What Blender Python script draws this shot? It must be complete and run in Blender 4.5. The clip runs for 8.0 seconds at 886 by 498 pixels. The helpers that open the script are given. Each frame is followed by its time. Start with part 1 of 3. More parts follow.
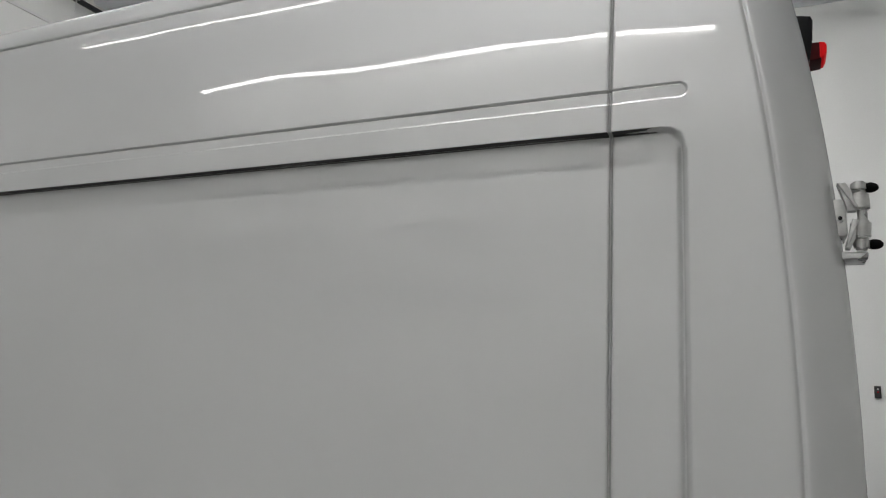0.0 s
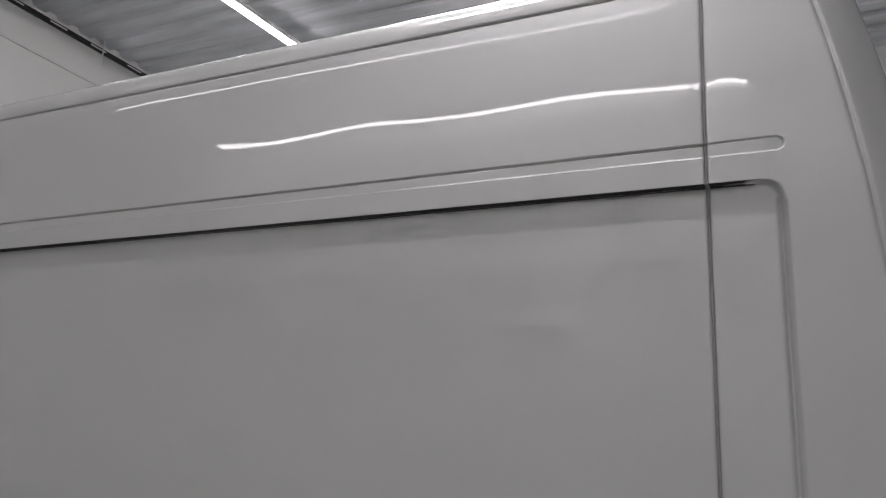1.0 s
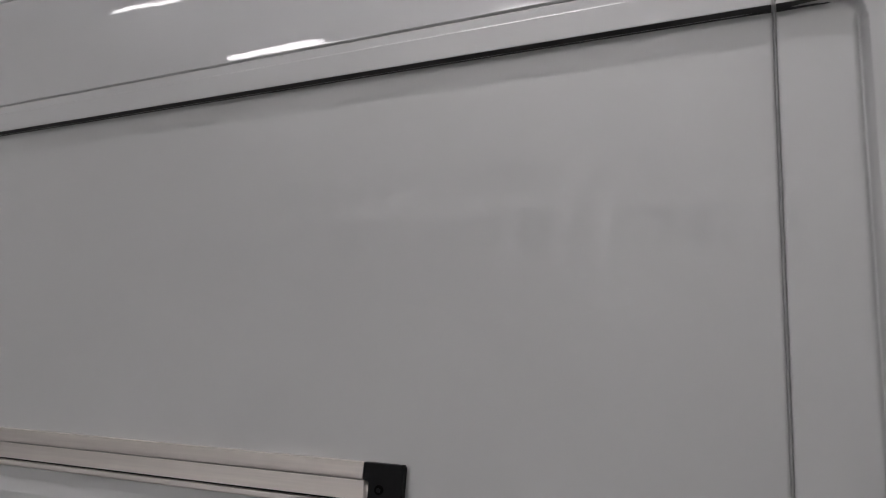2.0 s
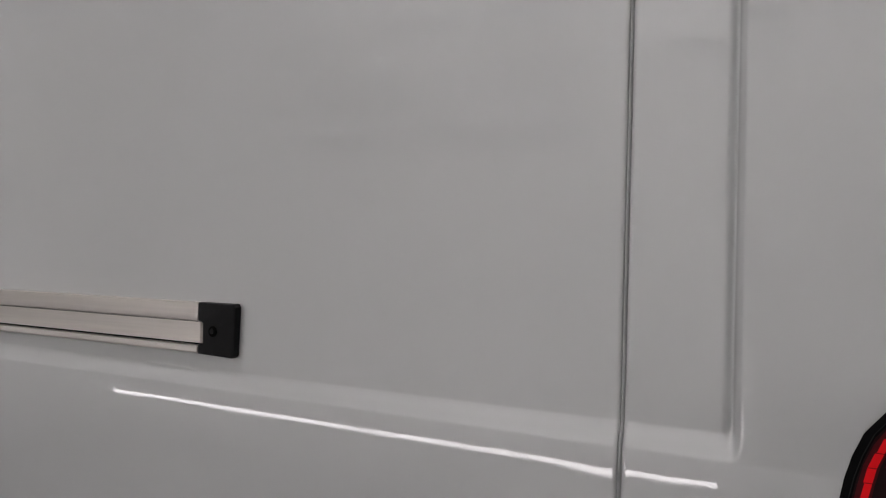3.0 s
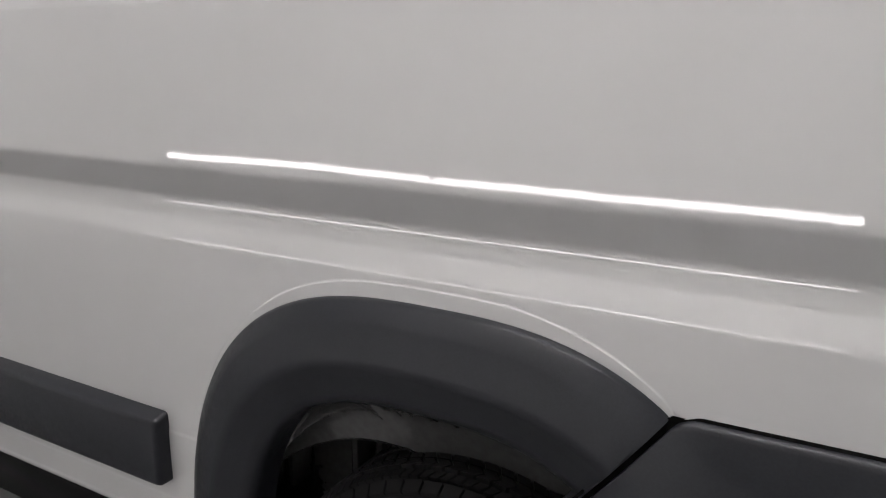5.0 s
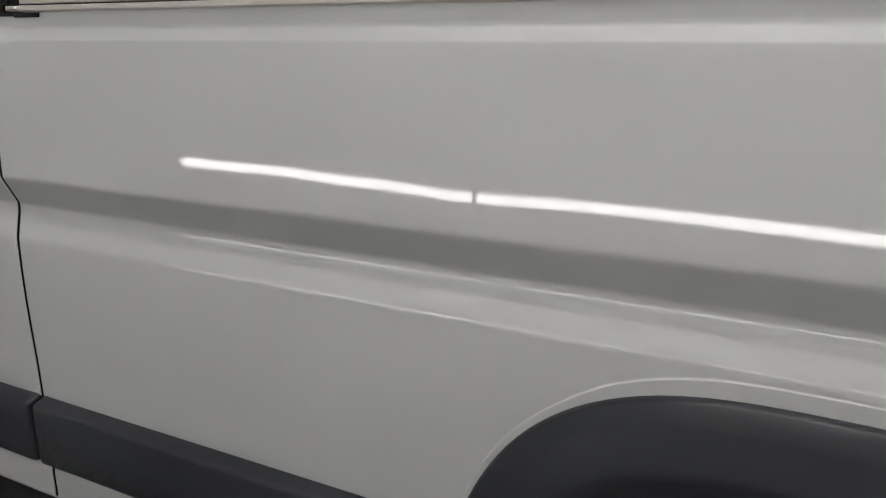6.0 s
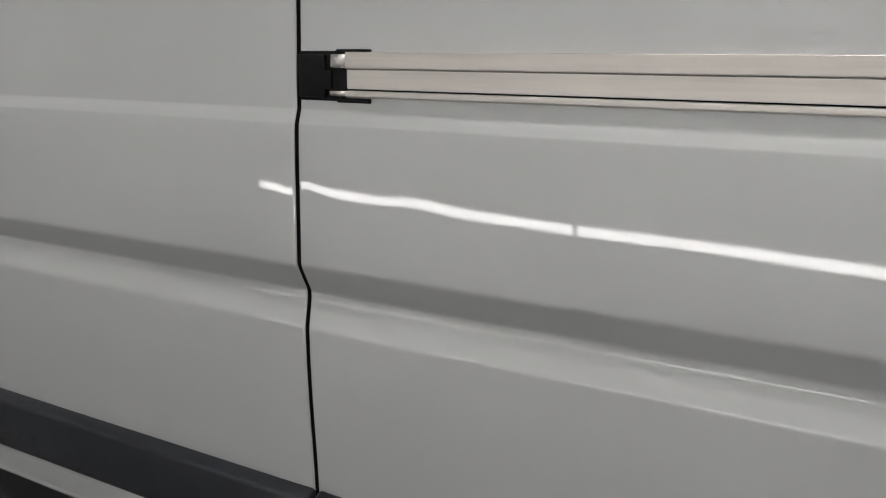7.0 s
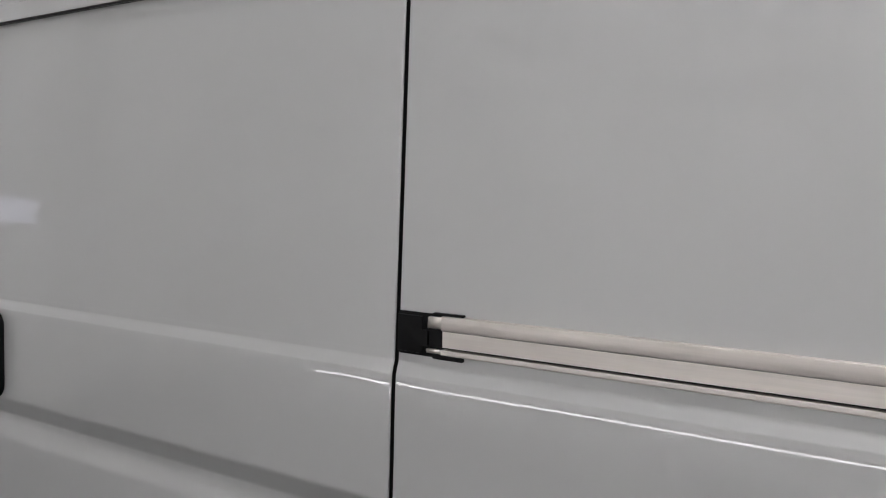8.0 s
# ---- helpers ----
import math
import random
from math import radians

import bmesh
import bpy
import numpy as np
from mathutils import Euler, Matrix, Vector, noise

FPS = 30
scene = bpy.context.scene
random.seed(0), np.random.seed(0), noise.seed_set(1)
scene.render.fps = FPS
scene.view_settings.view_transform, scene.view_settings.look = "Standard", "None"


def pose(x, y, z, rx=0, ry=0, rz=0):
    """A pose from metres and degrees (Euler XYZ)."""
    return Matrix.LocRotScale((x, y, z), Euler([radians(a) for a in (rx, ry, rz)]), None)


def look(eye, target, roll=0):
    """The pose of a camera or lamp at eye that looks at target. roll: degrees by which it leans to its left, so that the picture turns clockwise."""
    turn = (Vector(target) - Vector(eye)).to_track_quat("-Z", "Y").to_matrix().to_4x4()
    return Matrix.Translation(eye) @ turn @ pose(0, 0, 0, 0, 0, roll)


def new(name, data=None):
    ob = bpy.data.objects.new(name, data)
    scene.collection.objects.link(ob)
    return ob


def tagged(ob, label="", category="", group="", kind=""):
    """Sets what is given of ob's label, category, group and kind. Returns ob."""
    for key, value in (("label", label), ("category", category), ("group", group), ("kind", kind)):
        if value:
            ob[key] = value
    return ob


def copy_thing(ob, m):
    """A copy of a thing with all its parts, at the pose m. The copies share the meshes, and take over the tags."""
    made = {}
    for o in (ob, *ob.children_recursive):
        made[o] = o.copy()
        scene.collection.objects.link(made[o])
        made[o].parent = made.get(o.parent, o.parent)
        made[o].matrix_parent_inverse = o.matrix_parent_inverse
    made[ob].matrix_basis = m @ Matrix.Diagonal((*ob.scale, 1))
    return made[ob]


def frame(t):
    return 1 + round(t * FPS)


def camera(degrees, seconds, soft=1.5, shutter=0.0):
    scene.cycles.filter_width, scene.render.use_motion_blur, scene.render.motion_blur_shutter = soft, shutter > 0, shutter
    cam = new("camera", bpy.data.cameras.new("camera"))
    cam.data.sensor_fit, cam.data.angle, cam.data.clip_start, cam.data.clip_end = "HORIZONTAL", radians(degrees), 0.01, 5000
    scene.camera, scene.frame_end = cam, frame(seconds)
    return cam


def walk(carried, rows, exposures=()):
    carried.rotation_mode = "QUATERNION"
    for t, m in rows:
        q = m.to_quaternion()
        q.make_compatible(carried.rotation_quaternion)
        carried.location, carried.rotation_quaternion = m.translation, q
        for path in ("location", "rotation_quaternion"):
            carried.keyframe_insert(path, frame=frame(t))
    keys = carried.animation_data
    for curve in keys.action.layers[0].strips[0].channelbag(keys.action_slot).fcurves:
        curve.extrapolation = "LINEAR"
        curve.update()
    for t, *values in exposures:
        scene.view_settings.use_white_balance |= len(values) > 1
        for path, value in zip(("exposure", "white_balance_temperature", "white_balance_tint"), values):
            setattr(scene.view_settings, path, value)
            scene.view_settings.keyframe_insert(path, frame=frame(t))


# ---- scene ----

# ---- camera ----
cam = camera(61.2, 8.0, 1.15)
PATH = [
    (0, look((0.812, -1.019, 1.630), (0.205, 0.326, 1.900), 2.40)),
    (0.5, look((0.769, -1.062, 1.648), (0.160, 0.265, 1.991), 2.52)),
    (1, look((0.692, -1.102, 1.623), (0.079, 0.219, 1.983), 2.47)),
    (1.5, look((0.637, -1.078, 1.552), (-0.013, 0.227, 1.907), 2.57)),
    (1.7, look((0.586, -1.047, 1.515), (-0.031, 0.281, 1.841), 2.88)),
    (2.8, look((0.793, -0.737, 1.428), (0.019, 0.539, 1.571), 2.73)),
    (3, look((0.804, -0.701, 1.443), (0.061, 0.602, 1.458), 1.00)),
    (3.5, look((0.798, -0.633, 1.324), (0.045, 0.660, 1.230), 0.43)),
    (4, look((0.728, -0.635, 1.231), (-0.067, 0.620, 1.030), 0.49)),
    (4.2, look((0.662, -0.672, 1.206), (-0.117, 0.587, 0.966), 0.99)),
    (4.5, look((0.560, -0.713, 1.196), (-0.213, 0.535, 0.890), 0.44)),
    (5, look((0.392, -0.767, 1.185), (-0.328, 0.497, 0.822), 0.24)),
    (5.2, look((0.298, -0.775, 1.191), (-0.391, 0.502, 0.811), 0.43)),
    (6.3, look((-0.293, -0.859, 1.279), (-0.944, 0.438, 0.907), 0.70)),
    (6.5, look((-0.429, -0.892, 1.296), (-1.085, 0.408, 0.937), 0.89)),
    (6.8, look((-0.564, -0.936, 1.326), (-1.228, 0.363, 0.973), 0.82)),
    (7, look((-0.628, -0.967, 1.360), (-1.290, 0.331, 1.002), 0.82)),
    (7.5, look((-0.684, -1.013, 1.492), (-1.404, 0.272, 1.208), 0.75)),
    (8, look((-0.651, -1.074, 1.580), (-1.416, 0.211, 1.473), 1.02)),
]
EXPOSURES = [(0.0, 0.28, 6470, 6), (0.5, -0.08, 6450, 7), (1.0, -0.18, 6450, 12), (1.7, -0.14, 6450, 13), (2.8, 0.27, 6500, 12), (3.5, 0.28, 6560, 12),
             (4.0, 0.37, 6550, 11), (4.5, 0.74, 6600, 14), (5.2, 0.97, 6580, 10), (6.3, 0.52, 6550, 7), (7.0, 0.54, 6520, 7), (7.5, 0.49, 6460, 13), (8.0, 0.46, 6420, 10)]
walk(cam, PATH, EXPOSURES)

# ---- world ----
world = bpy.data.worlds.new("world")
scene.world = world
world.use_nodes = True
world.node_tree.nodes["Background"].inputs[0].default_value = (0.5, 0.55, 0.6, 1)
world.node_tree.nodes["Background"].inputs[1].default_value = 0.05

# hall, in metres; the wheel's centre line is x = 0, the van's near flank is y = 0
X_W, X_E, Y_S, Y_N, Z_C, Z_F = -6.60, 6.0, -4.4, 7.7, 6.0, -0.07
LAMP_POWER = 8.0


# ---- materials ----
def mat(name, colour, rough=0.5, metal=0.0, coat=0.0, grain=0.0, grain_scale=40.0, bump=0.0, bump_scale=200.0,
        stain=0.0, stain_scale=1.5, stretch=(1, 1, 1), rough_var=0.0, coat_rough=0.03):
    m = bpy.data.materials.new(name)
    m.use_nodes = True
    nt = m.node_tree
    b = nt.nodes["Principled BSDF"]
    b.inputs["Base Color"].default_value = (*colour, 1)
    b.inputs["Roughness"].default_value = rough
    b.inputs["Metallic"].default_value = metal
    b.inputs["Coat Weight"].default_value = coat
    b.inputs["Coat Roughness"].default_value = coat_rough
    geo = nt.nodes.new("ShaderNodeTexCoord")
    mp = nt.nodes.new("ShaderNodeMapping")
    mp.inputs["Scale"].default_value = stretch
    nt.links.new(geo.outputs["Object"], mp.inputs["Vector"])

    def tex(scale, detail=4.0):
        n = nt.nodes.new("ShaderNodeTexNoise")
        n.inputs["Scale"].default_value = scale
        n.inputs["Detail"].default_value = detail
        nt.links.new(mp.outputs["Vector"], n.inputs["Vector"])
        return n

    if grain or stain:
        last = None
        for amount, scale in ((grain, grain_scale), (stain, stain_scale)):
            if not amount:
                continue
            n = tex(scale)
            ramp = nt.nodes.new("ShaderNodeMapRange")
            ramp.inputs["From Min"].default_value, ramp.inputs["From Max"].default_value = 0.3, 0.7
            ramp.inputs["To Min"].default_value, ramp.inputs["To Max"].default_value = 1 - amount, 1 + amount
            nt.links.new(n.outputs["Fac"], ramp.inputs["Value"])
            mul = nt.nodes.new("ShaderNodeMix")
            mul.data_type, mul.blend_type = "RGBA", "MULTIPLY"
            mul.inputs["Factor"].default_value = 1
            if last is None:
                mul.inputs["A"].default_value = (*colour, 1)
            else:
                nt.links.new(last, mul.inputs["A"])
            nt.links.new(ramp.outputs["Result"], mul.inputs["B"])
            last = mul.outputs["Result"]
        nt.links.new(last, b.inputs["Base Color"])
    if rough_var:
        n = tex(grain_scale * 0.3)
        r = nt.nodes.new("ShaderNodeMapRange")
        r.inputs["From Min"].default_value, r.inputs["From Max"].default_value = 0.3, 0.7
        r.inputs["To Min"].default_value = max(rough - rough_var, 0.02)
        r.inputs["To Max"].default_value = rough + rough_var
        nt.links.new(n.outputs["Fac"], r.inputs["Value"])
        nt.links.new(r.outputs["Result"], b.inputs["Roughness"])
    if bump:
        n = tex(bump_scale, 3.0)
        bp = nt.nodes.new("ShaderNodeBump")
        bp.inputs["Strength"].default_value = 1.0
        bp.inputs["Distance"].default_value = bump
        nt.links.new(n.outputs["Fac"], bp.inputs["Height"])
        nt.links.new(bp.outputs["Normal"], b.inputs["Normal"])
        if coat:
            nt.links.new(bp.outputs["Normal"], b.inputs["Coat Normal"])
    return m


def glow(name, colour, strength):
    m = bpy.data.materials.new(name)
    m.use_nodes = True
    b = m.node_tree.nodes["Principled BSDF"]
    b.inputs["Base Color"].default_value = (*[0.6 * c for c in colour], 1)
    b.inputs["Emission Color"].default_value = (*colour, 1)
    b.inputs["Emission Strength"].default_value = strength
    return m


PAINT = mat("white_paint", (0.65, 0.652, 0.65), 0.50, 0.42, 1.0, stain=0.015, stain_scale=3, bump=0.000010, bump_scale=300, coat_rough=0.012)
PAINT.node_tree.nodes["Principled BSDF"].inputs["Coat IOR"].default_value = 1.95
PAINT.node_tree.nodes["Principled BSDF"].inputs["Specular IOR Level"].default_value = 0.2
SEAM = mat("seam_sealer", (0.46, 0.46, 0.46), 0.5, grain=0.1)
BLACK = mat("black_rubber", (0.004, 0.004, 0.004), 0.95, grain=0.2)
# dark grey that stands for shade under the recess's top edge
RECESS_SHADE = mat("recess_shade_grey", (0.045, 0.045, 0.045), 0.7, grain=0.15)
BLACK.node_tree.nodes["Principled BSDF"].inputs["Specular IOR Level"].default_value = 0.1
CLAD = mat("charcoal_plastic", (0.0205, 0.0222, 0.0270), 0.38, grain=0.10, grain_scale=300, stain=0.12, stain_scale=6, bump=0.00012, bump_scale=900, rough_var=0.06)
CAPM = mat("black_plastic", (0.006, 0.006, 0.0065), 0.42, grain=0.15, grain_scale=200, bump=0.00006, bump_scale=900)
ALU = mat("brushed_aluminium", (0.80, 0.745, 0.70), 0.36, 1.0, grain=0.04, grain_scale=230, stain=0.08, stain_scale=20, stretch=(0.03, 1, 1), bump=0.000008, bump_scale=300, rough_var=0.06)
STEEL = mat("hinge_steel", (0.56, 0.56, 0.55), 0.30, 1.0, grain=0.12, grain_scale=80, rough_var=0.1)
TYRE = mat("tyre_rubber", (0.008, 0.008, 0.0084), 0.6, grain=0.3, grain_scale=60, stain=0.2, stain_scale=12, bump=0.0002, bump_scale=400)
LINER = mat("wheel_liner", (0.060, 0.060, 0.061), 0.16, 0, 0.9, grain=0.15, grain_scale=80, bump=0.0006, bump_scale=14)
TREAD = mat("tread_rubber", (0.012, 0.012, 0.0125), 0.55, grain=0.3, grain_scale=60, bump=0.0002, bump_scale=400)
CLAD.node_tree.nodes["Principled BSDF"].inputs["Specular IOR Level"].default_value = 0.35
for m in (TYRE, TREAD):
    m.node_tree.nodes["Principled BSDF"].inputs["Specular IOR Level"].default_value = 0.16
CAPM.node_tree.nodes["Principled BSDF"].inputs["Specular IOR Level"].default_value = 0.2
RIMM = mat("wheel_steel", (0.35, 0.35, 0.36), 0.4, 0.8, grain=0.1)
WALL = mat("painted_wall", (0.72, 0.725, 0.71), 0.6, grain=0.015, grain_scale=60, stain=0.03, stain_scale=0.7, bump=0.0004, bump_scale=140)
FLOOR = mat("sealed_concrete", (0.14, 0.14, 0.142), 0.35, grain=0.12, grain_scale=30, stain=0.15, stain_scale=0.8, rough_var=0.08)
DECK = mat("galvanised_deck", (0.70, 0.72, 0.75), 0.40, 0.30, grain=0.15, grain_scale=3, stain=0.18, stain_scale=0.9, stretch=(0.3, 2, 1), rough_var=0.1)
DARK = mat("dark_metal", (0.015, 0.015, 0.016), 0.5, grain=0.2)
HOUSING = mat("lamp_housing", (0.7, 0.7, 0.7), 0.45)
LENS = mat("red_lens", (0.36, 0.004, 0.008), 0.12, 0, 1.0, grain=0.1, grain_scale=50)
LENSDARK = mat("dark_red_lens", (0.012, 0.0008, 0.002), 0.3, 0, 0.08, grain=0.2, grain_scale=60)
LENSLIT = glow("lit_red_lens", (1.0, 0.006, 0.012), 0.45)
LENSMID = glow("dim_lit_red_lens", (1.0, 0.006, 0.012), 0.13)
MAROON = mat("maroon_lens", (0.065, 0.0015, 0.004), 0.3, 0, 0.1, grain=0.15, grain_scale=60)
for m in (LENSDARK, MAROON, LENSLIT, LENSMID):
    m.node_tree.nodes["Principled BSDF"].inputs["Specular IOR Level"].default_value = 0.15
TUBE = glow("lamp_tube", (1.0, 0.962, 0.964), LAMP_POWER)
HIGHTUBE = glow("dim_lamp_tube", (1.0, 0.962, 0.964), 6.5)
LOWTUBE = glow("low_lamp_tube", (1.0, 0.962, 0.964), 4.1)
# for the added lamps out of view that carry most of the fill
FILLTUBE = glow("fill_lamp_tube", (1.0, 0.962, 0.964), 86.0)
SIGN = mat("sign_grey", (0.13, 0.135, 0.15), 0.5, grain=0.05)
WHITEP = mat("white_plastic", (0.75, 0.75, 0.72), 0.4, grain=0.03)


# ---- building helpers ----
def part(name, bm, material, parent=None, label="", smooth=True, angle=None):
    me = bpy.data.meshes.new(name)
    bm.normal_update()
    bm.to_mesh(me)
    bm.free()
    me.materials.append(material)
    if smooth:
        for p in me.polygons:
            p.use_smooth = True
        if angle:
            me.set_sharp_from_angle(angle=radians(angle))
    ob = new(name, me)
    if parent:
        ob.parent = parent
    if label:
        ob["label"] = label
    return ob


def box(x0, x1, y0, y1, z0, z1, bevel=0.0, seg=2):
    bm = bmesh.new()
    bmesh.ops.create_cube(bm, size=1, matrix=Matrix.Translation(((x0 + x1) / 2, (y0 + y1) / 2, (z0 + z1) / 2))
                          @ Matrix.Diagonal((x1 - x0, y1 - y0, z1 - z0, 1)))
    if bevel:
        bmesh.ops.bevel(bm, geom=bm.edges[:], offset=bevel, segments=seg, affect="EDGES", profile=0.5)
    return bm


def cyl(r, h, m, seg=24, bevel=0.0, r2=None):
    bm = bmesh.new()
    bmesh.ops.create_cone(bm, cap_ends=True, segments=seg, radius1=r, radius2=r if r2 is None else r2, depth=h)
    if bevel:
        caps = [e for e in bm.edges if any(len(f.verts) > 4 for f in e.link_faces)]
        bmesh.ops.bevel(bm, geom=caps, offset=bevel, segments=2, affect="EDGES")
    bmesh.ops.transform(bm, matrix=m, verts=bm.verts)
    return bm


def ball(rx, ry, rz, m):
    bm = bmesh.new()
    bmesh.ops.create_uvsphere(bm, u_segments=16, v_segments=10, radius=1, matrix=m @ Matrix.Diagonal((rx, ry, rz, 1)))
    return bm


def sheet(points, wrap=False):
    """A quad mesh from rows of points (None leaves a hole)."""
    bm = bmesh.new()
    vs = [[bm.verts.new(p) if p is not None else None for p in row] for row in points]
    n = len(vs)
    for i in range(n if wrap else n - 1):
        a, b = vs[i], vs[(i + 1) % n]
        for j in range(len(a) - 1):
            q = (a[j], b[j], b[j + 1], a[j + 1])
            if all(q):
                bm.faces.new(q)
    for v in [v for v in bm.verts if not v.link_faces]:
        bm.verts.remove(v)
    return bm


def sweep(profile, x0, x1, close=True):
    """A bar along x from a (y, z) outline."""
    bm = bmesh.new()
    a = [bm.verts.new((x0, y, z)) for y, z in profile]
    b = [bm.verts.new((x1, y, z)) for y, z in profile]
    n = len(profile)
    for i in range(n):
        bm.faces.new((a[i], a[(i + 1) % n], b[(i + 1) % n], b[i]))
    if close:
        bm.faces.new(a[::-1])
        bm.faces.new(b)
    bmesh.ops.recalc_face_normals(bm, faces=bm.faces)
    return bm


def prism(outline, y0, y1, bevel=0.0, seg=2):
    """A plate with an (x, z) outline between two depths."""
    bm = bmesh.new()
    a = [bm.verts.new((x, y0, z)) for x, z in outline]
    b = [bm.verts.new((x, y1, z)) for x, z in outline]
    n = len(outline)
    front = bm.faces.new(a)
    bm.faces.new(b[::-1])
    for i in range(n):
        bm.faces.new((a[i], b[i], b[(i + 1) % n], a[(i + 1) % n]))
    if bevel:
        bmesh.ops.bevel(bm, geom=list(front.edges), offset=bevel, segments=seg, affect="EDGES", profile=0.5)
    bmesh.ops.recalc_face_normals(bm, faces=bm.faces)
    return bm


def rounded(x0, x1, z0, z1, r, n=5):
    out = []
    for cx, cz, a0 in ((x1 - r, z0 + r, -90), (x1 - r, z1 - r, 0), (x0 + r, z1 - r, 90), (x0 + r, z0 + r, 180)):
        for k in range(n + 1):
            a = radians(a0 + 90 * k / n)
            out.append((cx + r * math.cos(a), cz + r * math.sin(a)))
    return out


def ease(t):
    t = min(max(t, 0.0), 1.0)
    return t * t * (3 - 2 * t)


# ---- hall ----
T = 0.2
tagged(part("floor", box(X_W - T, X_E + T, Y_S - T, Y_N + T, Z_F - 0.2, Z_F), FLOOR, smooth=False), "grey sealed concrete workshop floor", "floor", kind="structure")
tagged(part("wall_south", box(X_W - T, X_E + T, Y_S - T, Y_S, Z_F, Z_C + 0.3), WALL, smooth=False), "plain white painted hall wall", "wall", kind="structure")
tagged(part("wall_north", box(X_W - T, X_E + T, Y_N, Y_N + T, Z_F, Z_C + 0.3), WALL, smooth=False), "plain white painted hall wall", "wall", kind="structure")
tagged(part("wall_west", box(X_W - T, X_W, Y_S, Y_N, Z_F, Z_C + 0.3), WALL, smooth=False), "plain white painted hall wall", "wall", kind="structure")
tagged(part("wall_east", box(X_E, X_E + T, Y_S, Y_N, Z_F, Z_C + 0.3), WALL, smooth=False), "plain white painted hall wall", "wall", kind="structure")

deck_rows = []
y = Y_S
while y < Y_N:
    for dy, dz in ((0.0, 0.0), (0.11, 0.0), (0.14, 0.045), (0.24, 0.045), (0.27, 0.0)):
        deck_rows.append((min(y + dy, Y_N), Z_C + dz))
    y += 0.30
deck = sheet([[(x, y, z) for y, z in deck_rows] for x in (X_W - T, X_E + T)])
tagged(part("ceiling", deck, DECK, smooth=False), "ribbed galvanised steel roof deck", "ceiling", kind="structure")
tagged(part("roof_slab", box(X_W - T, X_E + T, Y_S - T, Y_N + T, Z_C + 0.3, Z_C + 0.4), DARK, smooth=False), "dark slab above the steel deck", "roof", kind="structure")

# ---- cargo van ----
def ramp(t):
    """A straight slope with small rounded ends."""
    t = min(max(t, 0.0), 1.0)
    if t < 0.15:
        t = t * t / 0.30
    elif t > 0.85:
        t = 0.85 - (1 - t) ** 2 / 0.30
    else:
        t = t - 0.075
    return t / 0.85


X_GAP, X_SEAM, X_REC, X_FRONT = -1.387, 0.600, 0.7035, -2.72
Z_LEDGE, Z_RECTOP = 1.2635, 2.000
YC = 1.02          # the van's middle plane
R_CORNER = 0.085

# outer skin above the swage, and the inset pad below it
PROFILE = [(0.36, -0.0050), (0.80, -0.0066), (0.95, -0.0072), (1.04, -0.0071), (1.05, -0.0069), (1.08, -0.0063), (1.12, -0.0055), (1.16, -0.0046), (1.20, -0.0036),
           (1.24, -0.0025), (1.255, -0.00205), (1.27, -0.00135), (1.28, -0.0009), (1.40, 0.0025), (1.60, 0.0066), (1.80, 0.0105), (2.00, 0.0135), (2.04, 0.0150), (2.10, 0.0173)]
UPPER = [(1.90, 0.0040), (2.07, 0.0215), (2.12, 0.0267), (2.17, 0.0324),
           (2.22, 0.0391), (2.27, 0.0468), (2.325, 0.0559), (2.345, 0.0600), (2.366, 0.0654)]
PAD = [(0.36, 0.032), (0.385, 0.016), (0.394, 0.0045), (0.399, 0.0014), (0.403, 0.0007), (0.409, 0.0020), (0.452, 0.0018), (0.457, 0.0030), (0.54, 0.0028), (0.579, 0.0036),
       (0.584, 0.0050), (0.68, 0.0050), (0.75, 0.0038), (0.80, 0.0033), (0.86, 0.0039), (0.9205, 0.0063), (0.966, 0.0172), (0.972, 0.0180), (0.978, 0.0184), (0.99, 0.0185), (1.10, 0.0185)]


def smoothed(points, z, sigma):
    y = np.interp(z, [p[0] for p in points], [p[1] for p in points])
    n = int(3 * sigma / 0.001)
    k = np.exp(-0.5 * (np.arange(-n, n + 1) * 0.001 / sigma) ** 2)
    return np.convolve(np.pad(y, n, mode="edge"), k / k.sum(), mode="valid")


_z = np.arange(0.37, 2.3661, 0.001)
_wide, _fine = smoothed(UPPER, _z, 0.014), smoothed(UPPER, _z, 0.002)
_mix = np.clip((2.345 - _z) / 0.02, 0, 1)
_high = _wide * _mix + _fine * (1 - _mix)
_step = np.clip((_z - 2.0630) / 0.003, 0, 1)
_skin = smoothed(PROFILE, _z, 0.014) * (1 - _step) + _high * _step
_pad = np.where(_z < 0.70, smoothed(PAD, _z, 0.0013), np.where(_z < 0.945, smoothed(PAD, _z, 0.0052), smoothed(PAD, _z, 0.0024)))


_both = smoothed([p for p in PROFILE if p[0] < 2.05] + [p for p in UPPER if p[0] > 2.06], _z, 0.030)


def wall(t):
    """Slanted wall of the pad: soft at its upper edge, sharp at its foot."""
    t = min(max(t, 0.0), 1.0)
    if t < 0.18:
        t = t * t / 0.36
    elif t < 0.86:
        t = t - 0.09
    else:
        t = 0.77 + 0.07 * (1 - (1 - (t - 0.86) / 0.14) ** 2)
    return t / 0.84


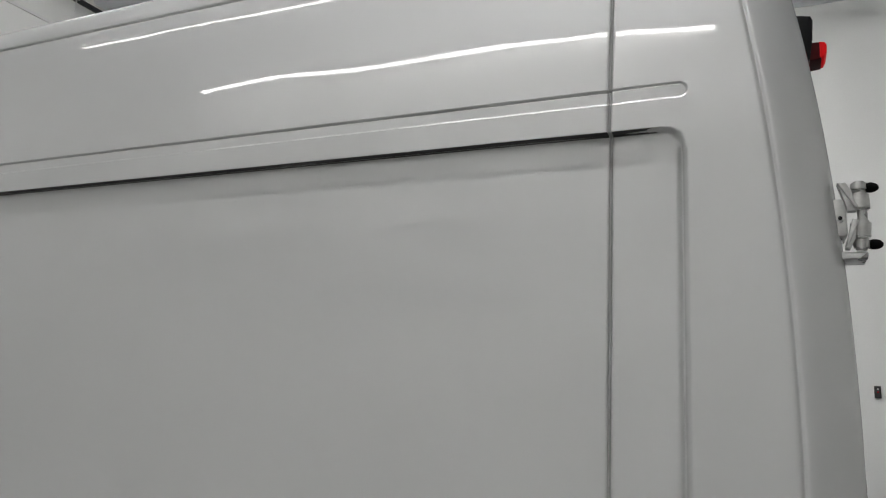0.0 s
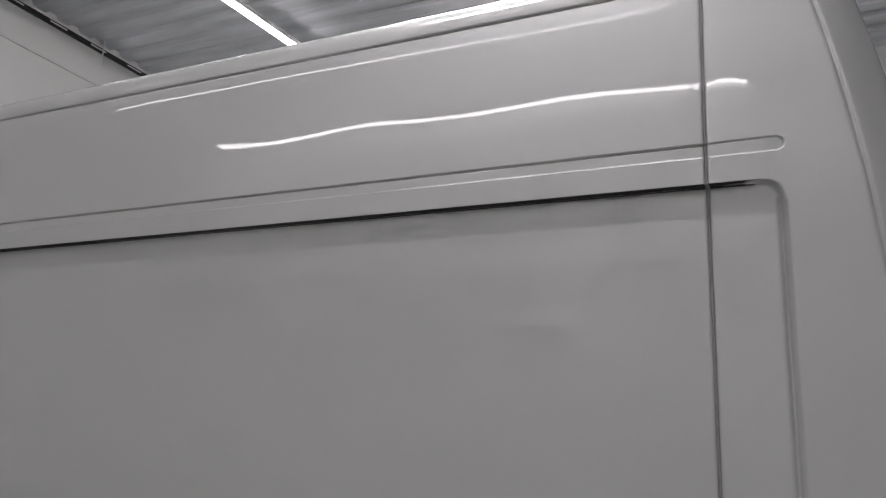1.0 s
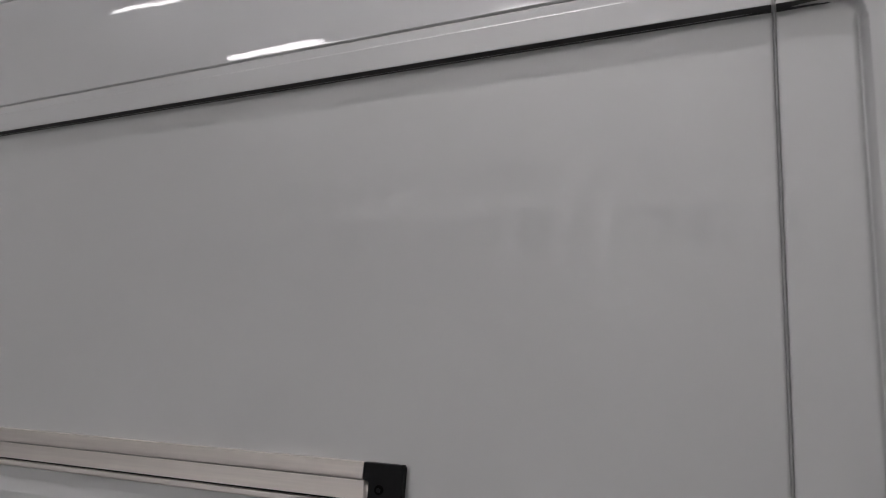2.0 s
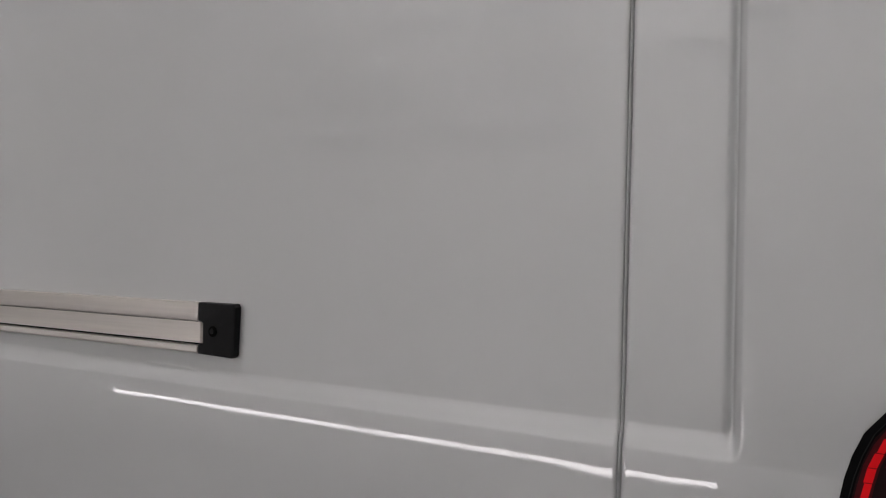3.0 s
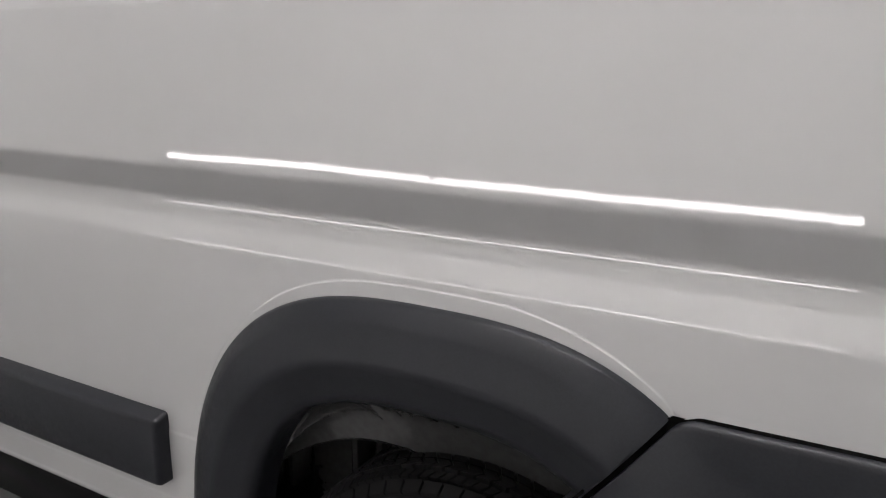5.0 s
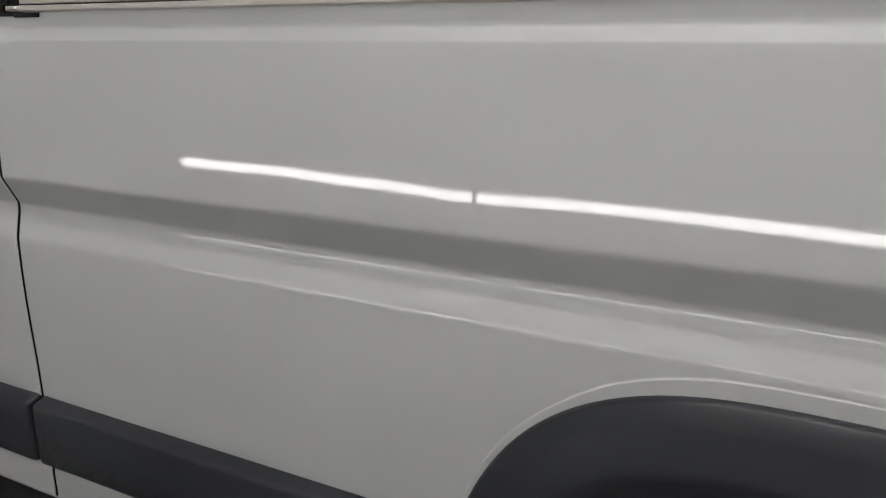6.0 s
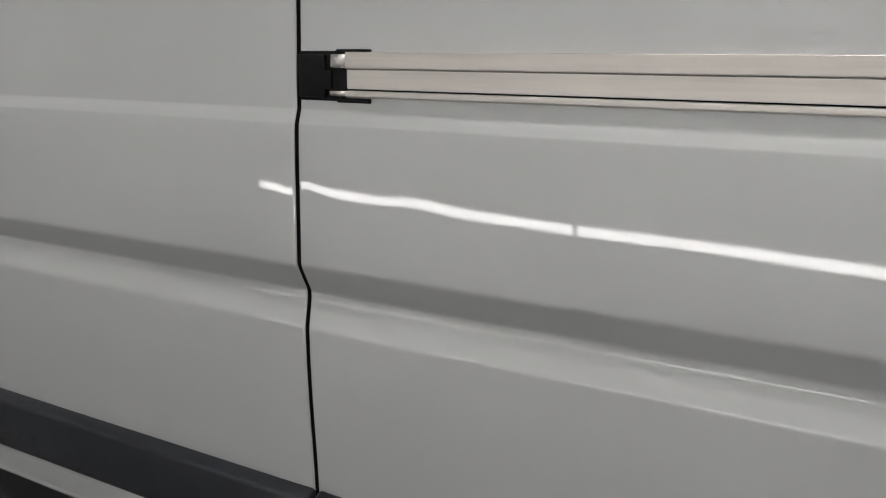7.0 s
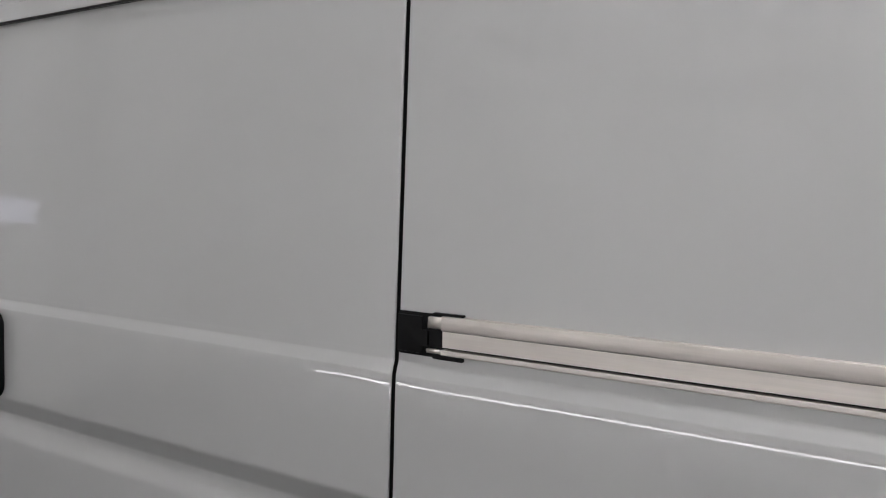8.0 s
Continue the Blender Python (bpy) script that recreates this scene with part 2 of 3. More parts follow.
def base_y(z, x=0.0):
    skin = float(np.interp(z, _z, _skin))
    if x > 0.685 and 1.9 < z < 2.3:
        f = ease((x - 0.685) / 0.03)
        skin = skin * (1 - f) + f * float(np.interp(z, _z, _both))
    if z >= 1.04:
        return skin
    tz, tx = (1.038 - z) / 0.058, (0.738 - x) / 0.040
    if tz < 1 and tx < 1:
        t = 1 - math.hypot(1 - tz, 1 - tx)
    else:
        t = min(tz, tx)
    return skin + (float(np.interp(z, _z, _pad)) - skin) * wall(t)


def arch_value(x, z, half, top, centre=-0.066, zc=0.30, power=2.8):
    """1 on the arch's outline, less inside."""
    return (abs((x - centre) / half) ** power + abs(max(z - zc, 0.0) / (top - zc)) ** power) ** (1 / power)


def bend(x):
    s = max(0.0, (x - X_SEAM) / 0.1)
    return s / (1 + (s / 1.5) ** 4) ** 0.25


def flank_y(x, z):
    """Depth of the near flank's sheet metal."""
    y = base_y(z, x)
    # window-shaped recess with a rounded corner
    if 1.25 < z < 2.01:
        up, down, side = (Z_RECTOP - z) / (0.0012 + 0.0028 * ease((x - 0.652) / 0.022)), (z - Z_LEDGE) / 0.0275, (X_REC + 0.005 - x) / 0.011
        corner = 1.0
        cx, cz = X_REC - 0.030, Z_RECTOP - 0.034
        if x > cx and z > cz:
            d = 0.034 - math.hypot(x - cx, z - cz)
            corner = ramp(d / (0.004 + 0.010 * max(0.0, (x - cx) / 0.034) ** 2))
        inner = min(side, down) if side >= 1 or down >= 1 else 1 - math.hypot(1 - side, 1 - down)
        y += (0.0070 + 0.0343 * (z - 1.30) - float(np.interp(z, _z, _skin))) * ease(up) * ramp(inner) * corner
        y += 0.0060 * math.exp(-((x - X_REC + 0.0060) / 0.0036) ** 2) * ease((z - 1.275) / 0.025) * ease((1.985 - z) / 0.03)
    # rounded upper edge of the belt below it
    if 1.246 < z < 1.280:
        y += 0.0005 * ((min(z, 1.264) - 1.246) / 0.018) ** 2 * ease((1.280 - z) / 0.015)
    # pressed groove above it
    if 2.03 < z < 2.08:
        end = X_REC + 0.004
        zc, hh = 2.0545, 0.0115
        d = hh - (abs(z - zc) if x < end - hh else math.hypot(z - zc, x - end + hh))
        y += 0.0055 * ease((d + 0.0015) / 0.003)
        if x < X_SEAM:
            y += 0.006 * ease((z - 2.0618) / 0.001) * ease((2.0656 - z) / 0.001)
    # shallow groove down the rear corner
    if x > 0.70:
        y += 0.0040 * math.exp(-((x - crease_x(z)) / 0.003) ** 2)
    # slight twist of the panel towards the door
    if 0.98 < z < 1.3 and x < -0.85:
        y -= 0.014 * ease((-0.85 - x) / 0.55) * (z - 1.15) * math.exp(-((z - 1.15) / 0.10) ** 2)
    # the belt bows inwards towards the rear corner
    if x > X_SEAM and 1.0 < z < 1.34:
        y += 0.12 * min(x - X_SEAM, 0.16) ** 2 * ease((z - 1.0) / 0.05) * ease((1.34 - z) / 0.07)
    # slight twist behind the panel joint, and a dent
    if x > X_SEAM and z < 1.6:
        y += 0.020 * bend(x) * (z - 1.12) * math.exp(-((z - 1.12) / 0.13) ** 2)
    if x > X_SEAM and z > 2.07:
        y += (0.008 * bend(x) - 0.009 * math.exp(-((x - 0.632) / 0.022) ** 2)) * (z - 2.2) * math.exp(-((z - 2.2) / 0.10) ** 2) * ease((z - 2.07) / 0.05)
    if x < -0.9 and 1.0 < z < 1.3:
        y -= 0.006 * (z - 1.16) * math.exp(-((x + 1.165) / 0.05) ** 2 - ((z - 1.16) / 0.06) ** 2)
    # hand-sized unevenness of real sheet metal
    calm = 1 - 0.75 * ease((z - 1.32) / 0.06) * ease((1.99 - z) / 0.03)
    y += calm * (0.00030 * noise.noise((x * 3.1, z * 5.0, 1.7)) + 0.00012 * noise.noise((x * 8.0, z * 8.0, 5.2)))
    if z > 2.06:
        y += 0.0006 * noise.noise((x * 3.6, z * 7.0, 9.1)) * ease((z - 2.06) / 0.03)
    for edge in (X_GAP, X_SEAM):
        d = abs(x - edge)
        if d < 0.09:
            y += 0.0011 * math.exp(-(d / 0.022) ** 2) + 0.00035 * math.sin(d * 60) * math.exp(-d / 0.05)
    return y


def crease_x(z):
    return 0.835 - 0.1195 * max(0.0, z - 1.5) ** 2.14


def surf(s, z, out=0.0):
    """A point of the shell: s runs along the flank, round the rear corner and over the back."""
    xc = crease_x(z)
    if s <= xc:
        return (s, flank_y(s, z) - out, z)
    y0 = flank_y(xc, z) - 0.0040 * (1 - math.exp(-((s - xc) / 0.003) ** 2))
    a0 = 0.16
    a = min(a0 + (s - xc) / R_CORNER, math.pi / 2)
    x = xc + R_CORNER * (math.sin(a) - math.sin(a0)) + out * math.sin(a)
    y = y0 + R_CORNER * (math.cos(a0) - math.cos(a)) - out * math.cos(a)
    return (x, y, z)


def z_samples(z0, z1):
    zs = [z0]
    while zs[-1] < z1 - 1e-4:
        z = zs[-1]
        fine = (z < 0.415) or (0.445 < z < 0.465) or (0.565 < z < 0.60) or (0.82 < z < 1.07) or (1.240 < z < 1.31) or (1.96 < z < 2.085) or z > 2.34
        edge = (0.900 < z < 0.94) or (0.973 < z < 0.988) or (1.990 < z < 2.004) or (2.038 < z < 2.072) or z > 2.352
        zs.append(min(z + (0.0007 if (0.911 < z < 0.932 or 0.973 < z < 0.986 or 0.570 < z < 0.592 or 0.450 < z < 0.460 or 1.257 < z < 1.270 or 1.286 < z < 1.298 or z < 0.412) else 0.0004 if 1.9980 < z < 2.0006 else 0.0008 if 2.060 < z < 2.068 else 0.0014 if edge else 0.0035 if fine else 0.012), z1))
    return zs


def x_samples(x0, x1, fine=()):
    xs = [x0]
    while xs[-1] < x1 - 1e-4:
        x = xs[-1]
        near = any(a < x < b for a, b in fine) or min(abs(x - X_GAP), abs(x - X_SEAM)) < 0.06
        xs.append(min(x + (0.0012 if 0.685 < x < 0.715 else 0.0025 if 0.66 < x < 0.73 else 0.0045 if near else 0.014), x1))
    return xs


def in_arch(x, z):
    return arch_value(x, z, 0.440, 0.866) < 1.0


def lean(x, z):
    """Below the swage the door joint runs slightly rearwards."""
    return 0.041 * max(0.0, 0.98 - z) * max(0.0, 1 - abs(x - X_GAP) / 0.4)


def flank_panel(x0, x1, z0=0.380, z1=2.366, fine=(), fold_left=True, fold_right=True, arch=False):
    """Sheet-metal panel with its edges folded inwards."""
    zs, xs = z_samples(z0, z1), x_samples(x0, x1, fine)
    rows = []
    if fold_left:
        rows.append([(x0 + 0.002 + lean(x0, z), flank_y(x0, z) + 0.022, z) for z in zs])
        rows.append([(x0 + 0.0003 + lean(x0, z), flank_y(x0, z) + 0.0015, z) for z in zs])
        xs = [x0 + 0.0015] + [x for x in xs if x > x0 + 0.003]
    tail = []
    if fold_right:
        tail = [[(x1 - 0.0003 + lean(x1, z), flank_y(x1, z) + 0.0015, z) for z in zs], [(x1 - 0.002 + lean(x1, z), flank_y(x1, z) + 0.022, z) for z in zs]]
        xs = [x for x in xs if x < x1 - 0.003] + [x1 - 0.0015]
    for x in xs:
        rows.append([None if (arch and in_arch(x, z)) else (x + lean(x, z), flank_y(x, z), z) for z in zs])
    return sheet(rows + tail)


van = tagged(new("cargo_van"), "glossy white high-roof cargo van parked in a workshop hall", "van")

# panels of the near flank
door = part("sliding_door", flank_panel(X_FRONT, X_GAP - 0.0040, fold_left=False), PAINT, van, "closed white sliding side door")
part("rear_side_panel", flank_panel(X_GAP + 0.0040, X_SEAM - 0.0019, fine=((-0.53, 0.45),), arch=True), PAINT, van)
zs = z_samples(0.62, 2.366)
rows = [[(X_SEAM + 0.0034, flank_y(X_SEAM, z) + 0.022, z) for z in zs], [(X_SEAM + 0.0020, flank_y(X_SEAM, z) + 0.0015, z) for z in zs]]
for s in [X_SEAM + 0.0033] + x_samples(X_SEAM + 0.007, 0.735, fine=((0.66, 0.735),)):
    rows.append([(s, flank_y(s, z), z) for z in zs])
for k in range(1, 29):
    f = 1 - (1 - k / 28) ** 1.5
    rows.append([(0.735 + (crease_x(z) - 0.735) * f, flank_y(0.735 + (crease_x(z) - 0.735) * f, z), z) for z in zs])
for k in range(1, 41):
    rows.append([surf(crease_x(z) + (k / 40) ** 1.4 * R_CORNER * 1.42, z) for z in zs])
rows.append([(rows[-1][j][0], 0.30, z) for j, z in enumerate(zs)])
part("rear_corner_panel", sheet(rows), PAINT, van)
# dark backing seen through the joints
part("door_seal", sheet([[(x + lean(x, z), flank_y(X_GAP, z) + 0.0022, z) for z in z_samples(0.40, 2.36)] for x in (X_GAP - 0.0042, X_GAP + 0.0042)]), BLACK, van, "black rubber door seal")
part("panel_joint", sheet([[(x, flank_y(X_SEAM - 0.05, z) + dy, z) for z in z_samples(0.62, 2.36)] for x, dy in ((X_SEAM - 0.0022, 0.0046), (X_SEAM - 0.0012, 0.0042), (X_SEAM - 0.0008, 0.0006), (X_SEAM + 0.0009, 0.0006), (X_SEAM + 0.0013, 0.0042), (X_SEAM + 0.0024, 0.0046))]), SEAM, van, "grey sealed panel joint")

# added dark strips: the shaded underside of the recess edge, put in as colour
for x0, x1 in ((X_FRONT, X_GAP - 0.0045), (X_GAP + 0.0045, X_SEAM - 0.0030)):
    part("recess_seal", sweep([(0.0150, 1.9990), (0.0290, 1.9986), (0.0290, 1.9970), (0.0345, 1.9970), (0.0345, 2.0006), (0.0150, 2.0006)], x0, x1), RECESS_SHADE, van, "dark strip standing for the shade under the recess edge", smooth=False)

# the same shade strip behind the panel joint, following the rounded corner
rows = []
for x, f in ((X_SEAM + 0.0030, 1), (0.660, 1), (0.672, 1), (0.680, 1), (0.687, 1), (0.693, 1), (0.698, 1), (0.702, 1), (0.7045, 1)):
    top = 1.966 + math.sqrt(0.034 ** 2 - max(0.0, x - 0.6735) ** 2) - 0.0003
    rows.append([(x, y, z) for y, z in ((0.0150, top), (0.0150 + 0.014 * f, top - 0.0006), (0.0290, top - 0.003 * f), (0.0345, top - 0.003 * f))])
part("recess_seal", sheet(rows), RECESS_SHADE, van, "dark strip standing for the shade under the recess edge", smooth=False)

# roof, with a drip crease along its edge
y_edge = float(_skin[-1])
ROOF = [(y_edge + dy, z) for dy, z in ((0.0, 2.3660), (0.0010, 2.3668), (0.0070, 2.3676), (0.0090, 2.3684), (0.0090, 2.3697), (0.0070, 2.3705), (0.0012, 2.3712), (0.0, 2.3724), (-0.0002, 2.3750), (0.0008, 2.3850), (0.0036, 2.3960))] + [
        (0.0730, 2.4100), (0.0800, 2.4210), (0.0890, 2.4285), (0.1000, 2.4340), (0.1200, 2.4430), (0.1500, 2.4550), (0.2000, 2.4700), (0.3000, 2.4900), (0.5000, 2.5100), (0.8000, 2.5220), (1.0200, 2.5250)]
ROOF = ROOF + [(2 * YC - y, z) for y, z in ROOF[-2::-1]]
rows = []
for x in x_samples(X_FRONT, 0.72) + [0.75, 0.77, 0.782]:
    drop = 0.10 * max(0.0, (x - 0.60) / 0.18) ** 2.2
    rows.append([(x + (0.07 * math.sin(math.pi * min(max((y - 0.065) / 1.91, 0), 1)) if x > 0.7 else 0), y, 2.366 + (z - 2.366) * (1 - drop * 3) if x > 0.60 else z) for y, z in ROOF])
part("roof", sheet(rows), PAINT, van)

# plain closing sheets away from the camera
far = []
for x in (X_FRONT, -1.4, -0.5, 0.4, 0.80):
    far.append([(x, 2 * YC - base_y(z), z) for z in (0.455, 0.63, 0.92, 0.98, 1.03, 1.3, 1.6, 2.0, 2.2, 2.366)])
part("far_side_panel", sheet(far), PAINT, van)
zs = [0.62 + 0.08 * k for k in range(23)]
back = [[(crease_x(z) + 0.072 + 0.02 * math.sin(math.pi * (y - 0.1) / 1.84), y, z) for z in zs] for y in [0.25 + 0.07 * k for k in range(23)]]
part("rear_door", sheet([b for b in back if b[0][1] < YC - 0.01]), PAINT, van)
part("rear_door", sheet([b for b in back if b[0][1] > YC + 0.0]), PAINT, van)
part("front_bulkhead", box(X_FRONT, X_FRONT + 0.03, 0.07, 2 * YC - 0.07, 0.46, 2.43), PAINT, van)
part("load_floor", box(X_FRONT, 0.80, 0.30, 2 * YC - 0.30, 0.44, 0.50), DARK, van)
part("sill", sweep([(0.030, 0.400), (0.045, 0.370), (0.085, 0.210), (0.25, 0.19), (0.25, 0.40)], X_FRONT, -0.46), CAPM, van, "black underbody sill")

# ---- sliding door rail ----
rail = part("door_rail", sweep([(0.022, 1.3770), (-0.0006, 1.3769), (-0.0015, 1.3762), (-0.0028, 1.3545), (-0.0022, 1.3530), (-0.0012, 1.3526), (0.0000, 1.3526), (0.0024, 1.3510), (0.0030, 1.3230),
                                 (0.0100, 1.3222), (0.0100, 1.3202), (-0.0018, 1.3196), (-0.0030, 1.3165), (-0.0028, 1.3122), (-0.0014, 1.3104), (0.0010, 1.3098), (0.022, 1.3096)], -1.2900, 0.0355), ALU, van, "brushed aluminium sliding door rail")
part("rail_web", sweep([(0.016, 1.3515), (0.0020, 1.3512), (0.0028, 1.3232), (0.016, 1.3225)], 0.0355, 0.0480), ALU, rail)
rail.data.set_sharp_from_angle(angle=radians(35))
cap = part("rail_end_cap", prism([(0.0360, 1.3772), (0.0360, 1.3524), (0.0482, 1.3520), (0.0482, 1.3220), (0.0360, 1.3212), (0.0360, 1.3094), (0.0965, 1.3078), (0.1008, 1.3110), (0.1014, 1.3730), (0.0984, 1.3772)], -0.0025, 0.024, 0.0022, 3), CAPM, van, "black plastic rail end cap", smooth=True, angle=30)
part("screw", cyl(0.0070, 0.004, pose(0.0645, -0.0030, 1.3405, 90), 20, 0.001), BLACK, cap, smooth=True, angle=30)
part("screw_head", cyl(0.0042, 0.003, pose(0.0645, -0.0042, 1.3405, 90), 16, 0.0008), CAPM, cap, smooth=True, angle=30)
hous = part("rail_entry_housing", prism(rounded(X_GAP + 0.0045, -1.2890, 1.3035, 1.3785, 0.004), 0.0065, 0.024, 0.001), CAPM, van, "black plastic rail entry housing", angle=30)
part("rail_entry_flap", prism([(X_GAP + 0.006, 1.3090), (-1.3310, 1.3085), (-1.3310, 1.3215), (-1.3190, 1.3225), (-1.3190, 1.3490), (-1.3310, 1.3500), (-1.3310, 1.3725), (X_GAP + 0.006, 1.3730)], 0.0015, 0.007, 0.0008), CAPM, hous, angle=30)
for za, zb in ((1.3768, 1.3812), (1.3015, 1.3088)):
    part("housing_lip", prism(rounded(-1.3100, -1.2500, za, zb, 0.0020), 0.0030, 0.024, 0.0008), CAPM, hous, angle=30)
part("rail_tip", sweep([(0.012, 1.3740), (-0.0005, 1.3735), (-0.0024, 1.3550), (0.008, 1.3530)], -1.3170, -1.2900), ALU, rail)
part("rail_tip", sweep([(0.012, 1.3180), (-0.0022, 1.3190), (-0.0024, 1.3122), (0.012, 1.3102)], -1.3190, -1.2900), ALU, rail)

# black strips deepen the shade in the groove and under the upper flange
for za, zb, y0 in ((1.3203, 1.3221, 0.0070), (1.3511, 1.3524, 0.0016)):
    part("rail_slot", box(-1.2895, 0.0355, y0, 0.0158, za, zb), BLACK, rail, "black strip standing for shade in the rail's groove", smooth=False)

# ---- door handle ----
part("door_handle", prism(rounded(-2.700, -2.608, 1.030, 1.260, 0.04, 8), -0.030, 0.0, 0.010, 3), CAPM, door, "black plastic door handle", angle=40)


# ---- side trim ----
TRIM = [(0.030, 0.6165), (0.008, 0.6160), (0.002, 0.6150), (-0.0195, 0.6080), (-0.0228, 0.6050), (-0.0245, 0.5985), (-0.0258, 0.5400), (-0.0255, 0.4960), (-0.0235, 0.4900), (-0.0190, 0.4870), (0.030, 0.4865)]


def trim(x0, x1, label):
    """Side moulding with a bevelled top and rounded ends."""
    rows = []
    for x, f in ((x0, 0.0), (x0 + 0.0008, 0.35), (x0 + 0.003, 0.7), (x0 + 0.007, 0.93), (x0 + 0.012, 1.0), (x1 - 0.010, 1.0), (x1 - 0.0055, 0.95), (x1 - 0.0025, 0.80), (x1 - 0.0006, 0.50), (x1, 0.0)):
        shrink = 0.010 * (1 - f)
        rows.append([(x + lean(x, z), 0.02 + (y - 0.02) * (0.45 + 0.55 * f) if f else 0.03, z - shrink if z > 0.57 else z + shrink) for y, z in TRIM])
    return part("side_trim", sheet(rows), CLAD, van, label, angle=40)


trim(X_FRONT, X_GAP - 0.003, "charcoal plastic side moulding")
trim(X_GAP + 0.003, -0.576, "charcoal plastic side moulding")


# ---- wheel arch cladding ----
def arch_point(u, half, top, centre=-0.066, zc=0.30, power=2.8):
    """u from -1 at the front foot over 0 at the top to 1 at the rear foot."""
    a = u * math.pi / 2
    s, c = math.sin(a), math.cos(a)
    return (centre + half * math.copysign(abs(s) ** (2 / power), s), zc + (top - zc) * abs(c) ** (2 / power))


SECTION = [(0.0, 0.020), (0.0, 0.0015), (0.010, -0.0040), (0.030, -0.0080), (0.12, -0.0158), (0.17, -0.0210), (0.21, -0.0232), (0.30, -0.0275), (0.50, -0.0360), (0.585, -0.0370), (0.62, -0.0350), (0.70, -0.0310), (0.86, -0.0240), (0.96, -0.0180), (1.0, -0.010), (1.01, 0.004), (1.0, 0.05)]


def joint_x(z):
    """Slanting joint between the arch cladding and the bumper."""
    return 0.2455 - 0.81 * (0.814 - z)


def arch_strip(u0, u1, n, f0=0.0):
    rows = []
    for k in range(n + 1):
        u = u0 + (u1 - u0) * k / n
        xo, zo = arch_point(u, 0.459, 0.886)
        xi, zi = arch_point(u, 0.333, 0.742)
        rows.append([])
        for f, y in SECTION:
            x, z = xo + (xi - xo) * f, zo + (zi - zo) * f
            rows[-1].append((min(x, joint_x(z) - 0.0045), y, z))
    return sheet(rows)


rows = []
for k in range(161):
    u = -1.0 + 1.384 * k / 160
    w = float(np.interp(u, [-1, -0.34, -0.235, -0.08, 0.085, 0.275, 0.35, 0.375, 0.385], [0.003, 0.010, 0.016, 0.021, 0.021, 0.012, 0.009, 0.006, 0.002]))
    row = []
    for d in (w + 0.0040, w + 0.0016, w + 0.0013, w + 0.0010, w + 0.0007, w + 0.0004, w, w - 0.0004, w - 0.0007, w - 0.0010, w - 0.0013, w - 0.0016, -0.004, -0.010):
        x, z = arch_point(u, 0.459 + d, 0.886 + d)
        row.append((x, base_y(z, x) + (0.0006 if d > w + 0.003 else -0.0008 * ease((w + 0.0014 - d) / 0.0028) - 0.00012), z))
    rows.append(row)
part("arch_flange", sheet(rows), PAINT, van)
part("wheel_arch_cladding", arch_strip(-1.0, 0.60, 110), CLAD, van, "charcoal plastic wheel arch cladding", angle=50)

# rear quarter cladding that meets the arch in a slanting joint
rows, seal, gap_ = [], [], []
for k in range(61):
    t = (k / 60) ** 1.6
    x = 0.2555 + (0.80 - 0.2555) * t
    top = 0.8170 - 0.012 * (1 - math.sqrt(1 - max(0.0, 1 - t / 0.035) ** 2)) + 0.004 * t
    f = max(0, 1 - t * 3)
    row = []
    for dy, z in ((0.04, top - 0.0005), (0.006, top - 0.0016), (-0.0010, top - 0.0030), (-0.0045, top - 0.0045), (-0.0066, top - 0.0075), (-0.0074, top - 0.012), (-0.0078, top - 0.02), (-0.0082, top - 0.032), (-0.0087, top - 0.045), (-0.0092, top - 0.06), (-0.0100, top - 0.08), (-0.0110, top - 0.10), (-0.0120, top - 0.125), (-0.014, 0.60), (-0.014, 0.50), (0.0, 0.40)):
        xx = x + (joint_x(z) - joint_x(0.8195)) * f
        # facet that swells towards the arch, left of a slanting crease
        swell = min(0.08, max(0.0, 0.258 + 0.95 * min(0.80 - z, 0.12) - xx)) * ease((z - 0.45) / 0.15) if z < 0.81 else 0.0
        row.append((xx, dy - 0.24 * swell * min(1.0, (0.81 - z) / 0.06) if swell else dy, z))
    rows.append(row)
    seal.append([(x - 0.010 * max(0.0, 1 - t / 0.01), dy, top + dz) for dy, dz in ((0.03, 0.0016), (0.0040, 0.0016), (0.0020, 0.0008), (0.0020, -0.010))])
edge = rows[0]
rows.insert(0, [(p[0] - 0.0005, p[1] + 0.012, p[2] - 0.001) for p in edge])
part("bumper_seal", sheet(seal), BLACK, van, "black seal along the bumper edge")
part("joint_gap", sheet([[(p[0] + dx, min(p[1] + 0.006, -0.0014), p[2] + 0.003) for p in [(edge[1][0] + 0.010 if dx > 0 else edge[1][0] + 0.012, 0, edge[1][2] + 0.010)] + edge[1:15]] for dx in (-0.013, 0.003)]), BLACK, van, "black joint between arch and bumper")
corner = rows[-1]
for a in (25, 50, 75, 90):
    rows.append([(0.80 + (0.14 - (p[1] + 0.02)) * math.sin(radians(a)) * 0.8, p[1] + 0.13 * (1 - math.cos(radians(a))), p[2]) for p in corner])
rows.append([(p[0], YC, p[2]) for p in rows[-1]])
part("rear_bumper", sheet(rows), CLAD, van, "charcoal plastic rear bumper cladding", angle=50)

